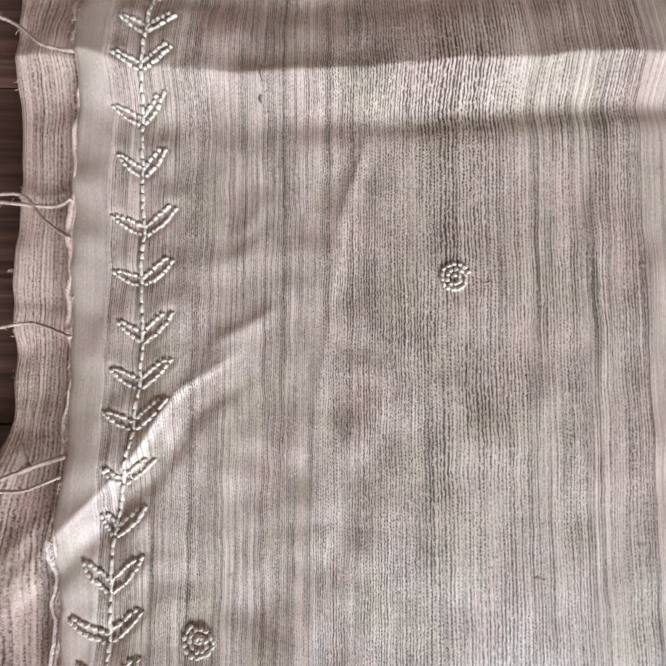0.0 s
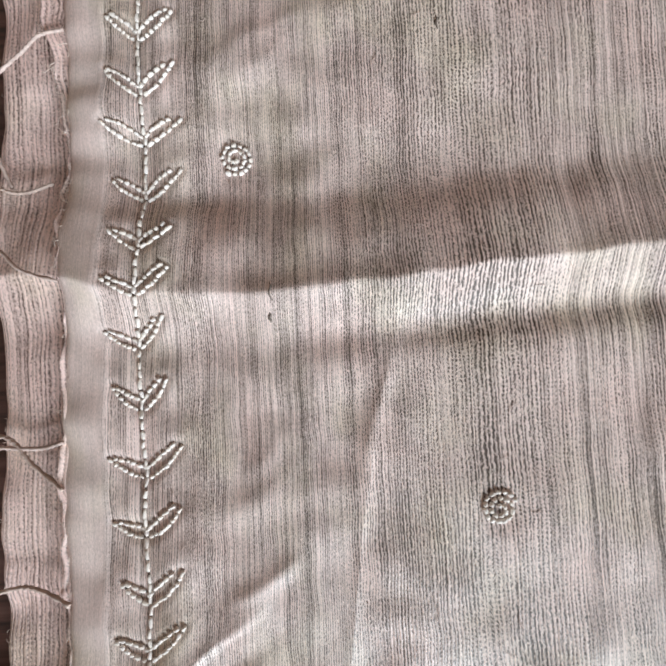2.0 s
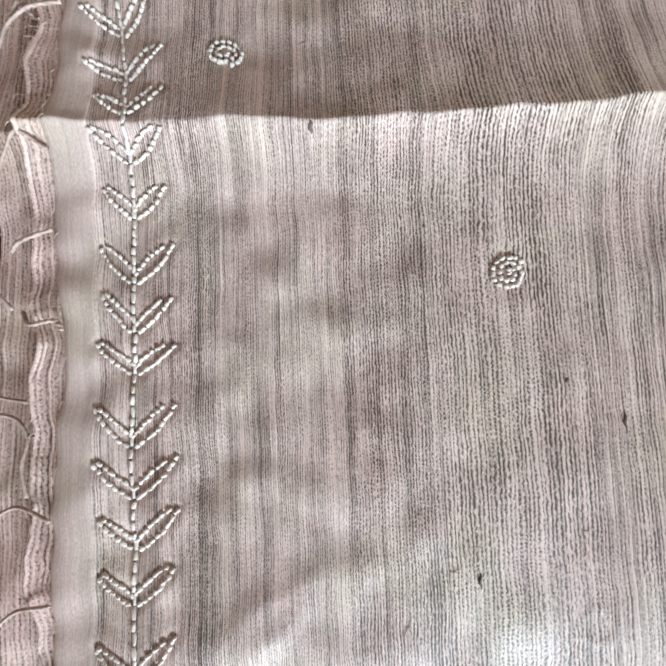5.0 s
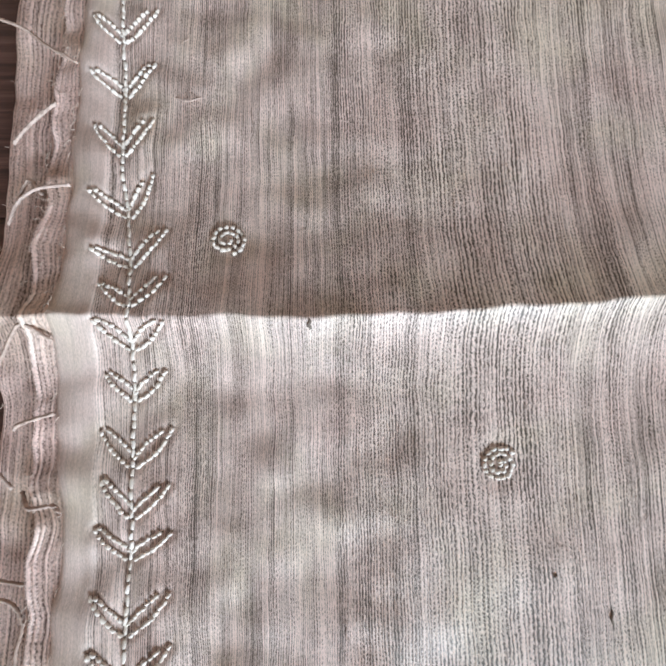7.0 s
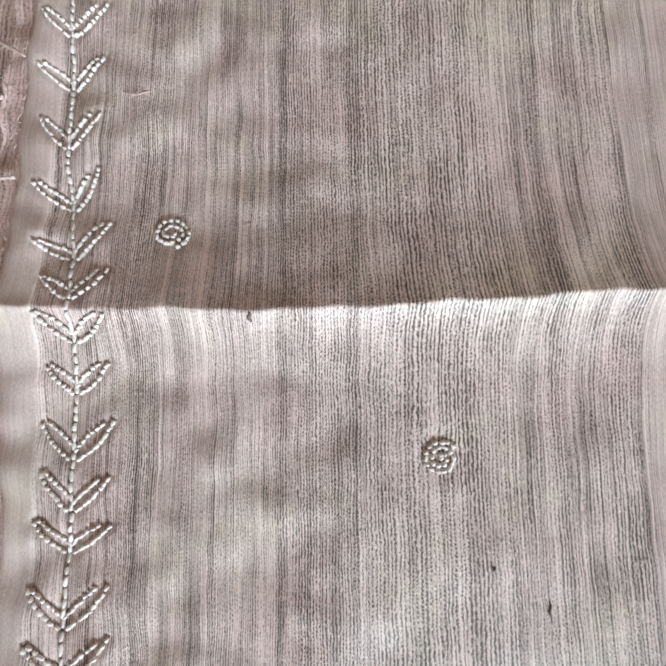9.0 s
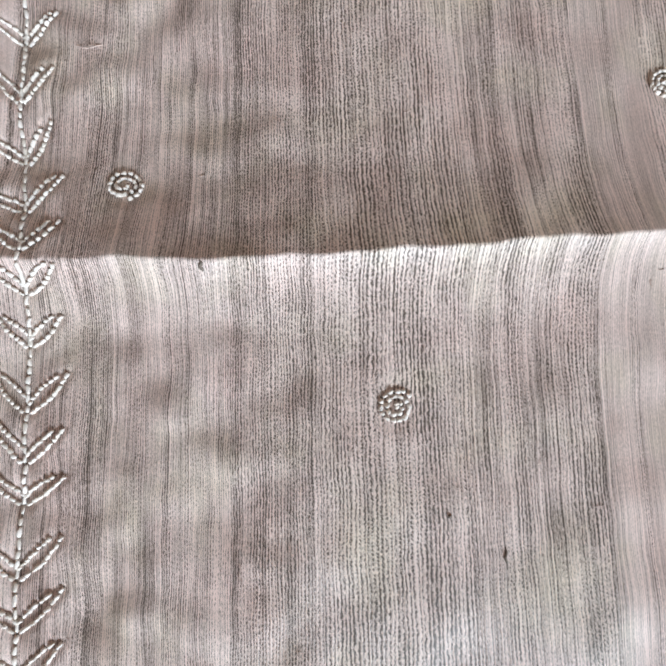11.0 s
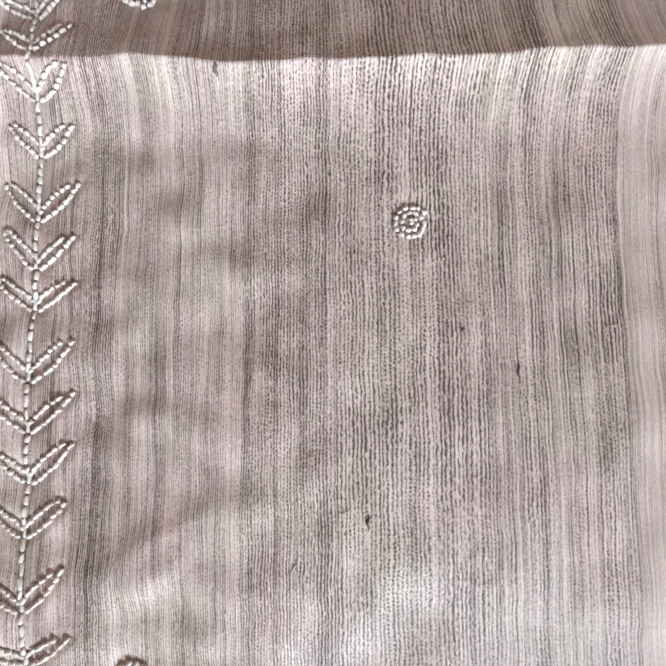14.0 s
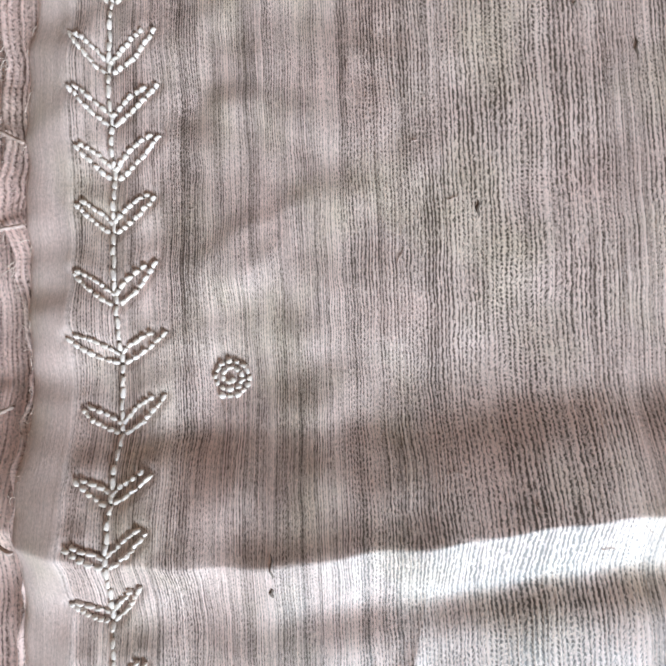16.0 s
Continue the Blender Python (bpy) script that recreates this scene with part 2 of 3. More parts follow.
RIGHT_TIP = [(8.5, 8.3), (8.5, 9.7), (8.3, 8.2), (8.4, 6.6), (8.5, 8.2), (8.6, 7.8), (8.1, 7.9), (8.4, 6.6), (8.8, 7.7), (6.4, 7.5), (6.8, 7.8), (7.9, 6.7), (7.9, 5.6), (9.1, 7.9), (9.8, 6.4), (8.2, 9.3), (8.9, 7.7), (9.9, 9.3), (9.9, 9.3), (10.1, 9.5), (9.9, 6.8), (8.7, 8.1), (9.5, 9.3), (7.8, 7.8), (8.7, 6.8), (8.0, 7.8), (8.2, 10.0), (5.9, 11.5), (7.2, 10.3), (7.9, 9.5), (9.2, 9.7)]
roots = [Vector((x / 1000, y / 1000)) for x, y in STEM]
tips = [(Vector((a / 1000, b / 1000)), Vector((c / 1000, d / 1000))) for (a, b), (c, d) in zip(LEFT_TIP, RIGHT_TIP)]
for i in range(4):
    roots.append(roots[-1] + Vector((-0.0006, 0.0135)))
    tips.append(tips[-2 - i])
for i in range(4):
    roots.insert(0, roots[0] + Vector((-0.0004, -0.0125)))
    tips.insert(0, tips[2 * i + 1])
ROSETTES = ((35.4, 20.9, 0.3), (-30.9, -72.5, 2.0), (-25.6, 110.3, 4.1), (38.6, 212.4, 0.6), (-26.8, 268.0, 5.0), (112.9, 294.3, 1.4))


def bend(p, q, bulge, n=24):
    """A bowed line from p to q; bulge is its sagitta as a share of its length, to the left of the way."""
    p, q = Vector(p), Vector(q)
    d = q - p
    side = Vector((-d.y, d.x)) * bulge
    return [p + d * (i / n) + side * 4 * (i / n) * (1 - i / n) for i in range(n + 1)]


def leaf_lines(root, tip, left, seed):
    """The two rows of stitches of one leaf: the lower from the stem to the tip, the upper beside it."""
    rnd = random.Random(seed)
    root, tip = Vector(root), Vector(tip)
    way = tip - root
    sign = -1 if left else 1
    over = Vector((-way.y, way.x)).normalized() * sign
    low = bend(root + Vector((0.0006 * sign, 0.0001)), tip, (0.065 + rnd.uniform(-0.03, 0.03)) * -sign)
    start = root + way * 0.10 + over * rnd.uniform(0.0013, 0.0018)
    end = tip - way * (rnd.uniform(0.02, 0.10) if left else rnd.uniform(0.05, 0.20)) + over * (rnd.uniform(0.0003, 0.0011) if left else rnd.uniform(0.0009, 0.0015))
    high = bend(start, end, (0.035 + rnd.uniform(-0.03, 0.03)) * sign)
    return low, high


def groove_map():
    """How far the stitches of the leaves draw the cloth in, on a grid of 0.4 mm."""
    cell, x0, y0, nx, ny = 0.0004, -0.085, -0.15, 180, 1400
    pits = np.zeros((nx, ny))
    ii, jj = np.meshgrid(np.arange(-6, 7), np.arange(-6, 7), indexing="ij")
    for i, (root, (lt, rt)) in enumerate(zip(roots, tips)):
        for left, tip in ((True, lt), (False, rt)):
            low, high = leaf_lines(root, root + tip, left, i * 2 + left)
            for line in (low, high, [(a + b) / 2 for a, b in zip(low, high)]):
                for p in line:
                    px, py = (p.x - x0) / cell, (p.y - y0) / cell
                    ci, cj = int(px), int(py)
                    if 6 < ci < nx - 7 and 6 < cj < ny - 7:
                        d = np.hypot(ci + ii - px, cj + jj - py) * cell
                        view = pits[ci - 6:ci + 7, cj - 6:cj + 7]
                        np.maximum(view, np.exp(-(d / 0.0010) ** 2), out=view)
    return cell, x0, y0, pits


GROOVE = groove_map()


def groove(x, y):
    cell, x0, y0, pits = GROOVE
    fx = np.clip((x - x0) / cell, 0, pits.shape[0] - 1.001)
    fy = np.clip((y - y0) / cell, 0, pits.shape[1] - 1.001)
    i, j = np.floor(fx).astype(int), np.floor(fy).astype(int)
    fx, fy = fx - i, fy - j
    return (pits[i, j] * (1 - fx) + pits[i + 1, j] * fx) * (1 - fy) + (pits[i, j + 1] * (1 - fx) + pits[i + 1, j + 1] * fx) * fy


# ---- the lie of the cloth: two pressed creases, a slanting pinch and soft puckers (metres) ----
CREASE_1, CREASE_2 = 0.0769, 0.2480
TOP = 0.0


def crease_1_shift(x):
    return np.interp(x, (-0.09, -0.067, -0.058, -0.048, -0.035, -0.01, 0.02, 0.05, 0.09, 0.2),
                     (0.0055, 0.0042, 0.001, -0.0012, -0.002, -0.0018, 0.0012, 0.0042, 0.007, 0.013)) + 0.0003 * np.sin(x * 160 + 2) + 0.0002 * np.sin(x * 390)


def crease_2_shift(x):
    return np.interp(x, (-0.09, -0.066, -0.045, -0.016, 0.01, 0.036, 0.058, 0.082, 0.1, 0.2),
                     (0.0016, 0.0012, 0.0007, 0.0, 0.0002, 0.0014, 0.0026, 0.0040, 0.0048, 0.009)) + 0.0003 * np.sin(x * 190) + 0.00018 * np.sin(x * 470 + 1)


WRINKLES = ((-0.027, 0.128, -0.010, 0.142, 0.0010, 0.0028), (-0.026, 0.139, -0.006, 0.149, 0.0007, 0.0024), (-0.031, 0.168, -0.014, 0.169, 0.0006, 0.0030),
            (-0.032, 0.020, -0.008, 0.038, 0.0009, 0.0032), (-0.027, 0.030, -0.014, 0.042, 0.0006, 0.0024), (-0.036, 0.130, -0.018, 0.146, 0.0006, 0.0030),
            (-0.030, 0.198, -0.012, 0.203, 0.0005, 0.0030), (0.012, 0.058, 0.003, 0.028, 0.0009, 0.0016), (-0.0300, 0.0030, -0.0120, 0.0130, 0.0016, 0.0020),
            (-0.090, -0.060, -0.0690, -0.0377, 0.0010, 0.0020), (-0.086, -0.0260, -0.0690, -0.0145, 0.0012, 0.0022), (-0.092, -0.073, -0.0700, -0.0545, 0.0007, 0.0020))


def tent(s, near, far, soft):
    """1 at the crest; s is the way past it, away from the window."""
    r = np.sqrt(s * s + soft * soft) - soft
    return np.where(s < 0, np.exp(-r / near), np.exp(-r / far))


def lie(x, y):
    """Height of the upper cloth's middle surface over the floor."""
    x, y = np.asarray(x, float), np.asarray(y, float)
    s1 = y - CREASE_1 - crease_1_shift(x)
    s2 = y - CREASE_2 - crease_2_shift(x)
    z = TOP + 0.0027 * tent(s1, 0.0072, 0.0165, 0.0010) + 0.0014 * tent(s1, 0.0046, 0.014, 0.0006) + 0.0050 * tent(s2, 0.0120, np.interp(x, (0.02, 0.09), (0.022, 0.034)), 0.0003) + 0.0016 * tent(s2, 0.0040, 0.012, 0.0003)
    z = z - 0.0018 * np.exp(-((s1 + 0.0125) / 0.0050) ** 2) * np.clip((x + 0.045) / 0.05, 0.25, 1)
    z = z - np.interp(x, (-0.06, -0.03, 0.035, 0.07), (0.0013, 0.0027, 0.0027, 0.0018)) * np.exp(-((s1 - 0.026) / np.where(s1 < 0.026, 0.009, 0.028)) ** 2) - 0.0005 * np.exp(-((s2 - 0.026) / np.where(s2 < 0.026, 0.010, 0.030)) ** 2)
    # a broad low swell between the creases
    z = z + 0.0004 * np.exp(-((y - 0.145) / 0.030) ** 2)
    # the slanting pinch near the hem
    ax, ay, bx, by = -0.070, -0.049, -0.010, 0.013
    length = math.hypot(bx - ax, by - ay)
    dx, dy = (bx - ax) / length, (by - ay) / length
    along = (x - ax) * dx + (y - ay) * dy
    off = -((x - ax) * dy - (y - ay) * dx) - 0.0037 * np.exp(-((along - 0.050) / 0.012) ** 2)
    keep = 1 / (1 + np.exp(-(along + 0.012) / 0.006)) / (1 + np.exp((along - 0.060) / 0.005))
    spread = np.interp(along, (0.0, 0.02, 0.05), (0.0044, 0.0020, 0.0013))
    z = z + keep * (0.0026 * np.where(off > 0, np.exp(-np.abs(off) / 0.014), np.exp(-np.abs(off) / spread)) - 0.0011 * np.exp(-((off + 0.0070) / 0.0030) ** 2))
    # a soft upright fold where the weave changes
    fold_x = np.interp(y, (-0.08, -0.05, -0.02, 0.015, 0.045, 0.06, 0.07), (-0.002, -0.003, -0.0026, 0.002, 0.0075, 0.0115, 0.014))
    f = x - fold_x
    near = 1 / (1 + np.exp((y - 0.063) / 0.004))
    z = z + near * 0.0008 * np.where(f < 0, np.exp(f / 0.009), np.exp(-f / 0.003))
    # puckers
    calm = np.interp(x, (0.0, 0.02), (1.0, 0.65))
    z = z + calm * (0.00085 * smooth_noise(x * 55 + 3, y * 48 + 7, 1) + 0.00056 * smooth_noise(x * 120, y * 90, 2))
    z = z + 0.00036 * smooth_noise(x * 60 + y * 150, y * 60 - x * 90, 3) * np.clip((0.03 - x) / 0.02, 0, 1)
    # short slanting wrinkles in the fine panel
    for ax, ay, bx, by, high, wide in WRINKLES:
        length = math.hypot(bx - ax, by - ay)
        dx, dy = (bx - ax) / length, (by - ay) / length
        along = ((x - ax) * dx + (y - ay) * dy) / length
        off = (y - ay) * dx - (x - ax) * dy + 0.0012 * np.sin(along * 3.0)
        z = z + 0.75 * high * np.exp(0.6 - np.sqrt(off * off + 0.36 * wide * wide) / wide) * np.exp(-((along - 0.5) / 0.42) ** 4)
    # the cloth is drawn down by the stem's stitches and swells between the leaves
    ys, xs = [r.y for r in roots], [r.x for r in roots]
    stem_x = np.interp(y, ys, xs)
    beat = np.interp(y, ys, np.arange(len(ys)))
    swell = 0.5 - 0.5 * np.cos(2 * np.pi * (beat + 0.08))
    d = x - stem_x
    z = z - 0.00040 * np.exp(-(d / 0.0022) ** 2)
    z = z + 0.00055 * swell * (np.exp(-((d - 0.0065) / 0.0036) ** 2) + np.exp(-((d + 0.0060) / 0.0036) ** 2))
    z = z - 0.00055 * groove(x, y)
    for rx, ry, _ in ROSETTES:
        q = np.hypot(x - rx / 1000, y - ry / 1000)
        z = z - 0.00045 * np.exp(-((q - 0.0034) / 0.0024) ** 2)
    # a worked ring on the layer below shows through
    z = z + 0.00013 * np.exp(-((np.hypot(x - 0.0535, y - 0.1327) - 0.0037) / 0.0008) ** 2)
    # the turned hem lies double, slightly gathered
    z = z + 0.00034 * smooth_noise(y * 170, x * 60, 5) * np.clip((-0.0565 - x) / 0.002, 0, 1)
    z = z + 0.00045 / (1 + np.exp(np.clip((x + 0.0573) / 0.0003, -50, 50))) + 0.0004 * np.exp(-((x + 0.0625) / 0.004) ** 2)
    return z


def sheet(name, edge, width, v0, v1, seed, lift, mat, pitch=0.00088, parent=None, label="", columns=6, rib=0.00013, step=0.0013, curl=0.0009, ruffle=0.0, blend=0.006, fine_panel=False):
    """A woven sheet with its warp threads as ribs. edge(v): where its free edge runs; it reaches width to the other side."""
    rnd = np.random.RandomState(seed)
    # the threads lie closer in the hem, the band and the fine panel
    guess = np.arange(0.0, width, 0.0005)
    tight = np.interp(guess, (0.0, 0.0625, 0.070, 0.082, 0.096, 0.112, 0.125, 0.153, 0.156, 0.170, 0.173), (0.62, 0.62, 0.82, 0.86, 1.16, 1.16, 1.0, 1.0, 0.62, 0.62, 1.0)) if fine_panel else np.ones_like(guess)
    density = np.concatenate(([0], np.cumsum(0.0005 / (pitch * tight))))
    count = int(density[-1])
    starts = np.interp(np.arange(count + 1), density, np.append(guess, width))
    starts[1:-1] += rnd.uniform(-0.16, 0.16, count - 1) * np.diff(starts)[:-1]
    u_index = np.arange(count * columns + 1) / columns
    u_place = np.interp(u_index, np.arange(count + 1), starts)
    v = np.arange(v0, v1, step)
    for c in (CREASE_1, CREASE_2):
        v = np.concatenate((v, c + np.array((-0.0021, -0.0014, -0.0008, -0.0004, 0.0, 0.0004, 0.0008, 0.0014, 0.0021))))
    v = np.unique(np.round(v[(v >= v0) & (v <= v1)], 5))
    U, V = np.meshgrid(u_place, v)
    I, _ = np.meshgrid(u_index, v)
    fade = np.exp(-U / blend)
    X = U + edge(V) * fade + edge(np.full_like(V, 0.1)) * (1 - fade)
    X = X + 0.00020 * smooth_noise(U * 170, V * 130, seed + 10) + 0.00016 * smooth_noise(U * 420, V * 260, seed + 11)
    sway = np.clip((X + 0.02) / 0.1, 0, 1)
    s2 = V - CREASE_2
    X = X + sway * 0.0016 * np.where(s2 < 0, np.exp(s2 / 0.012), np.exp(-s2 / 0.02) * 0.6 - 0.6 * np.exp(-s2 / 0.05) + 0.4 * np.exp(-s2 / 0.01) + 0.6 * np.exp(-s2 / 0.05))
    Y = V + crease_1_shift(X) * np.exp(-((V - CREASE_1) / 0.03) ** 2) + crease_2_shift(X) * np.exp(-((V - CREASE_2) / 0.03) ** 2)
    Z = lie(X, Y) + lift
    if ruffle:
        wave = smooth_noise(V * 85, U * 0 + 1.5, seed + 13) + 0.5 * smooth_noise(V * 210, U * 90, seed + 14)
        Z = Z + ruffle * wave * np.exp(-U / 0.007)
        X = X + 0.9 * ruffle * smooth_noise(V * 130, U * 60 + 4, seed + 15) * np.exp(-U / 0.009)
    share = 0.55 + 0.45 * smooth_noise(I * 0.2, V * 30, seed + 12)
    strength = rnd.uniform(0.5, 1.25, count + 1)[np.floor(I).astype(int)]
    close = np.interp(X, (-0.068, -0.058, -0.056, -0.040, -0.034, -0.029, -0.002, 0.003, 0.086, 0.089, 0.105, 0.108), (0.05, 0.05, 0.5, 0.5, 1.0, 0.3, 0.3, 1.0, 1.0, 0.2, 0.2, 1.0)) if fine_panel else 1.0
    Z = Z + rib * close * share * strength * np.abs(np.sin(np.pi * I))
    Z = Z - curl * np.exp(-U / 0.0009)
    rows, cols = U.shape
    mesh = bpy.data.meshes.new(name)
    k = np.arange(rows * cols).reshape(rows, cols)
    faces = np.stack((k[:-1, :-1], k[:-1, 1:], k[1:, 1:], k[1:, :-1]), -1).reshape(-1, 4)
    mesh.vertices.add(rows * cols)
    mesh.vertices.foreach_set("co", np.stack((X, Y, Z), -1).astype(np.float32).ravel())
    mesh.loops.add(faces.size)
    mesh.loops.foreach_set("vertex_index", faces.ravel().astype(np.int32))
    mesh.polygons.add(len(faces))
    mesh.polygons.foreach_set("loop_start", np.arange(0, faces.size, 4, dtype=np.int32))
    mesh.update()
    mesh.polygons.foreach_set("use_smooth", np.ones(len(faces), bool))
    weave = mesh.uv_layers.new(name="weave")
    weave.data.foreach_set("uv", np.stack((I.ravel(), V.ravel()), -1)[faces.ravel()].astype(np.float32).ravel())
    spot = mesh.uv_layers.new(name="place")
    spot.data.foreach_set("uv", np.stack((U.ravel() / width, V.ravel()), -1)[faces.ravel()].astype(np.float32).ravel())
    mesh.validate()
    return link_mesh(name, mesh, mat, parent, label)


# ---- the floor, and an unseen room shell added to bounce warm light ----
FLOOR_Z = -0.0110
floor = tagged(slab("floor", (-1.6, -1.6, -0.1), (1.6, 1.6, FLOOR_Z - 0.012), WOOD), "dark brown stained wooden board floor", "floor", kind="structure")
plank = None
for i in range(14):
    y = -0.62 + 0.1 * i
    if plank is None:
        bm = bmesh.new()
        box(bm, (-1.58, 0.0, -0.0119), (1.58, 0.0997, 0.0))
        bmesh.ops.bevel(bm, geom=bm.edges[:], offset=0.0004, segments=2, affect="EDGES", profile=0.5)
        plank = part("plank", bm, WOOD, floor)
        plank.location = (0, y, FLOOR_Z)
    else:
        ob = link_mesh("plank", plank.data, None, floor)
        ob.location = (0.07 * (i % 3) - 0.07, y, FLOOR_Z)
# unseen walls, added so that their warm colour fills the shaded slopes
for name, lo, hi in (("wall_north", (-1.72, 1.6, -0.1), (1.72, 1.72, 2.5)), ("wall_east", (1.6, -1.6, -0.1), (1.72, 1.6, 2.5)), ("wall_west", (-1.72, -1.6, -0.1), (-1.6, 1.6, 2.5))):
    tagged(slab(name, lo, hi, BOUNCE_PLASTER), "unseen warm beige plastered wall, added for warm bounce light", "wall", kind="structure")
bm = bmesh.new()
for lo, hi in (((-1.72, -1.72, -0.1), (0.1, -1.6, 2.5)), ((1.4, -1.72, -0.1), (1.72, -1.6, 2.5)), ((0.1, -1.72, -0.1), (1.4, -1.6, 0.24)), ((0.1, -1.72, 1.22), (1.4, -1.6, 2.5))):
    box(bm, lo, hi)
tagged(part("wall_south", bm, BOUNCE_PLASTER), "unseen warm beige plastered wall with a window opening, added for warm bounce light", "wall", kind="structure")
tagged(slab("ceiling", (-1.72, -1.72, 2.5), (1.72, 1.72, 2.6), PAINT), "unseen white painted ceiling, added to close the room", "ceiling", kind="structure")
window = tagged(slab("window_1", (0.09, -1.66, 0.2), (1.41, -1.57, 0.243), PAINT, bevel=0.004), "white painted window with an open casing", "window", kind="structure")
for name, lo, hi in (("window_frame", (0.1, -1.7, 0.243), (0.14, -1.64, 1.22)), ("window_frame", (1.36, -1.7, 0.243), (1.4, -1.64, 1.22)), ("window_frame", (0.14, -1.7, 1.18), (1.36, -1.64, 1.22))):
    slab(name, lo, hi, PAINT, window, bevel=0.003)


# ---- the cloth ----
def hem_edge(v):
    return -0.0668 + 0.0011 * smooth_noise(v * 45, v * 0 + 2, 21) + 0.0006 * smooth_noise(v * 160, v * 0 + 5, 22) + 0.0012 * np.exp(-((v - 0.19) / 0.02) ** 2)


def middle_edge(v):
    way = np.interp(v, (-0.2, 0.115, 0.137, 0.146, 0.17, 0.195, 0.226, 0.25, 0.274, 0.304, 0.33, 0.5),
                    (-0.0672, -0.068, -0.0698, -0.0718, -0.0730, -0.0720, -0.0734, -0.0717, -0.0729, -0.0727, -0.0717, -0.0717))
    return way + 0.0008 * smooth_noise(v * 90, v * 0 + 2, 23) + 0.0005 * smooth_noise(v * 300, v * 0 + 4, 24)


def lower_edge(v):
    way = np.interp(v, (-0.3, -0.06, -0.035, -0.027, -0.018, 0.015, 0.1, 0.2, 0.247, 0.2485, 0.312, 0.5),
                    (-0.125, -0.110, -0.095, -0.0876, -0.0836, -0.0846, -0.0870, -0.0856, -0.0844, -0.0862, -0.0880, -0.090))
    return way + 0.0003 * smooth_noise(v * 120, v * 0 + 2, 25)


cloth = tagged(sheet("embroidered_cloth", hem_edge, 0.235, -0.13, 0.385, 31, 0.0, COTTON, step=0.0009, columns=4, fine_panel=True),
               "sheer unbleached cotton cloth with white embroidered border, creased and puckered", "cloth")
tagged(sheet("cloth_layer", middle_edge, 0.05, -0.13, 0.385, 41, -0.0014, PINK_CAST_COTTON, pitch=0.00105, rib=0.00028, columns=5, ruffle=0.0013, curl=-0.0008, blend=0.03),
       "frayed cotton layer between the folds of cloth, pinkish camera cast in its colour", "cloth")
tagged(sheet("cloth_layer", lower_edge, 0.06, -0.13, 0.385, 51, -0.0046, PINK_CAST_COTTON, pitch=0.00115, rib=0.00025, columns=5),
       "ribbed cotton under layer showing beyond the hem, pinkish camera cast in its colour", "cloth")


def height(x, y):
    return float(lie(x, y))


# ---- embroidery: stitches of white thread ----
def stitch_mesh(seed):
    """One stitch, 1 long, 1 wide and 1 high: a plump, slightly twisted bundle of thread, sunk at both ends."""
    rnd = random.Random(seed)
    bm = bmesh.new()
    rings = []
    around = 8
    stations = (-0.5, -0.43, -0.25, 0.0, 0.25, 0.43, 0.5)
    girth = (0.58, 0.86, 0.97, 1.0, 0.97, 0.86, 0.58)
    for sx, g in zip(stations, girth):
        ring = []
        for k in range(around):
            a = 2 * math.pi * k / around
            r = 0.5 * g * (1 + 0.20 * math.cos(2 * (a - 2.2 * sx - seed)) + rnd.uniform(-0.13, 0.13))
            ring.append(bm.verts.new((sx, r * math.cos(a), r * math.sin(a) - 0.22 * (2 * sx) ** 4)))
        rings.append(ring)
    for a, b in zip(rings, rings[1:]):
        for k in range(around):
            bm.faces.new((a[k], a[(k + 1) % around], b[(k + 1) % around], b[k]))
    bm.faces.new(rings[0][::-1])
    bm.faces.new(rings[-1])
    bmesh.ops.recalc_face_normals(bm, faces=bm.faces[:])
    mesh = bpy.data.meshes.new("stitch")
    bm.to_mesh(mesh)
    bm.free()
    for p in mesh.polygons:
        p.use_smooth = True
    mesh.materials.append(STITCH)
    return mesh


STITCHES = [stitch_mesh(s) for s in range(5)]
dice = random.Random(7)


def place_stitch(p, q, width, parent):
    a = Vector((*p, height(*p)))
    b = Vector((*q, height(*q)))
    way = b - a
    side = Vector((0, 0, 1)).cross(way).normalized()
    up = way.cross(side).normalized()
    rot = Matrix((way.normalized(), side, up)).transposed().to_4x4()
    middle = (a + b) / 2 + up * (width * 0.30 + 0.00016)
    ob = new("stitch", dice.choice(STITCHES))
    ob.parent = parent
    ob.matrix_basis = Matrix.Translation(middle) @ rot @ Matrix.Diagonal((way.length, width, width * 0.9, 1))
    return ob


def along_line(line, length, gap):
    """Cuts a line into stitches; yields their ends."""
    run = [0.0]
    for a, b in zip(line, line[1:]):
        run.append(run[-1] + (b - a).length)
    count = max(1, round(run[-1] / (length + gap)))
    pitch = run[-1] / count

    def at(s):
        s = min(max(s, 0.0), run[-1])
        for i in range(len(line) - 1):
            if s <= run[i + 1] + 1e-9:
                f = (s - run[i]) / max(run[i + 1] - run[i], 1e-9)
                return line[i].lerp(line[i + 1], f)
        return line[-1]

    for i in range(count):
        wide = pitch * dice.uniform(0.74, 1.0)
        s = pitch * (i + 0.5) + pitch * dice.uniform(-0.08, 0.08)
        stray = [Vector((dice.uniform(-1, 1), dice.uniform(-1, 1))) * 0.0002 for _ in range(2)]
        yield at(s - wide / 2) + stray[0], at(s + wide / 2) + stray[1]


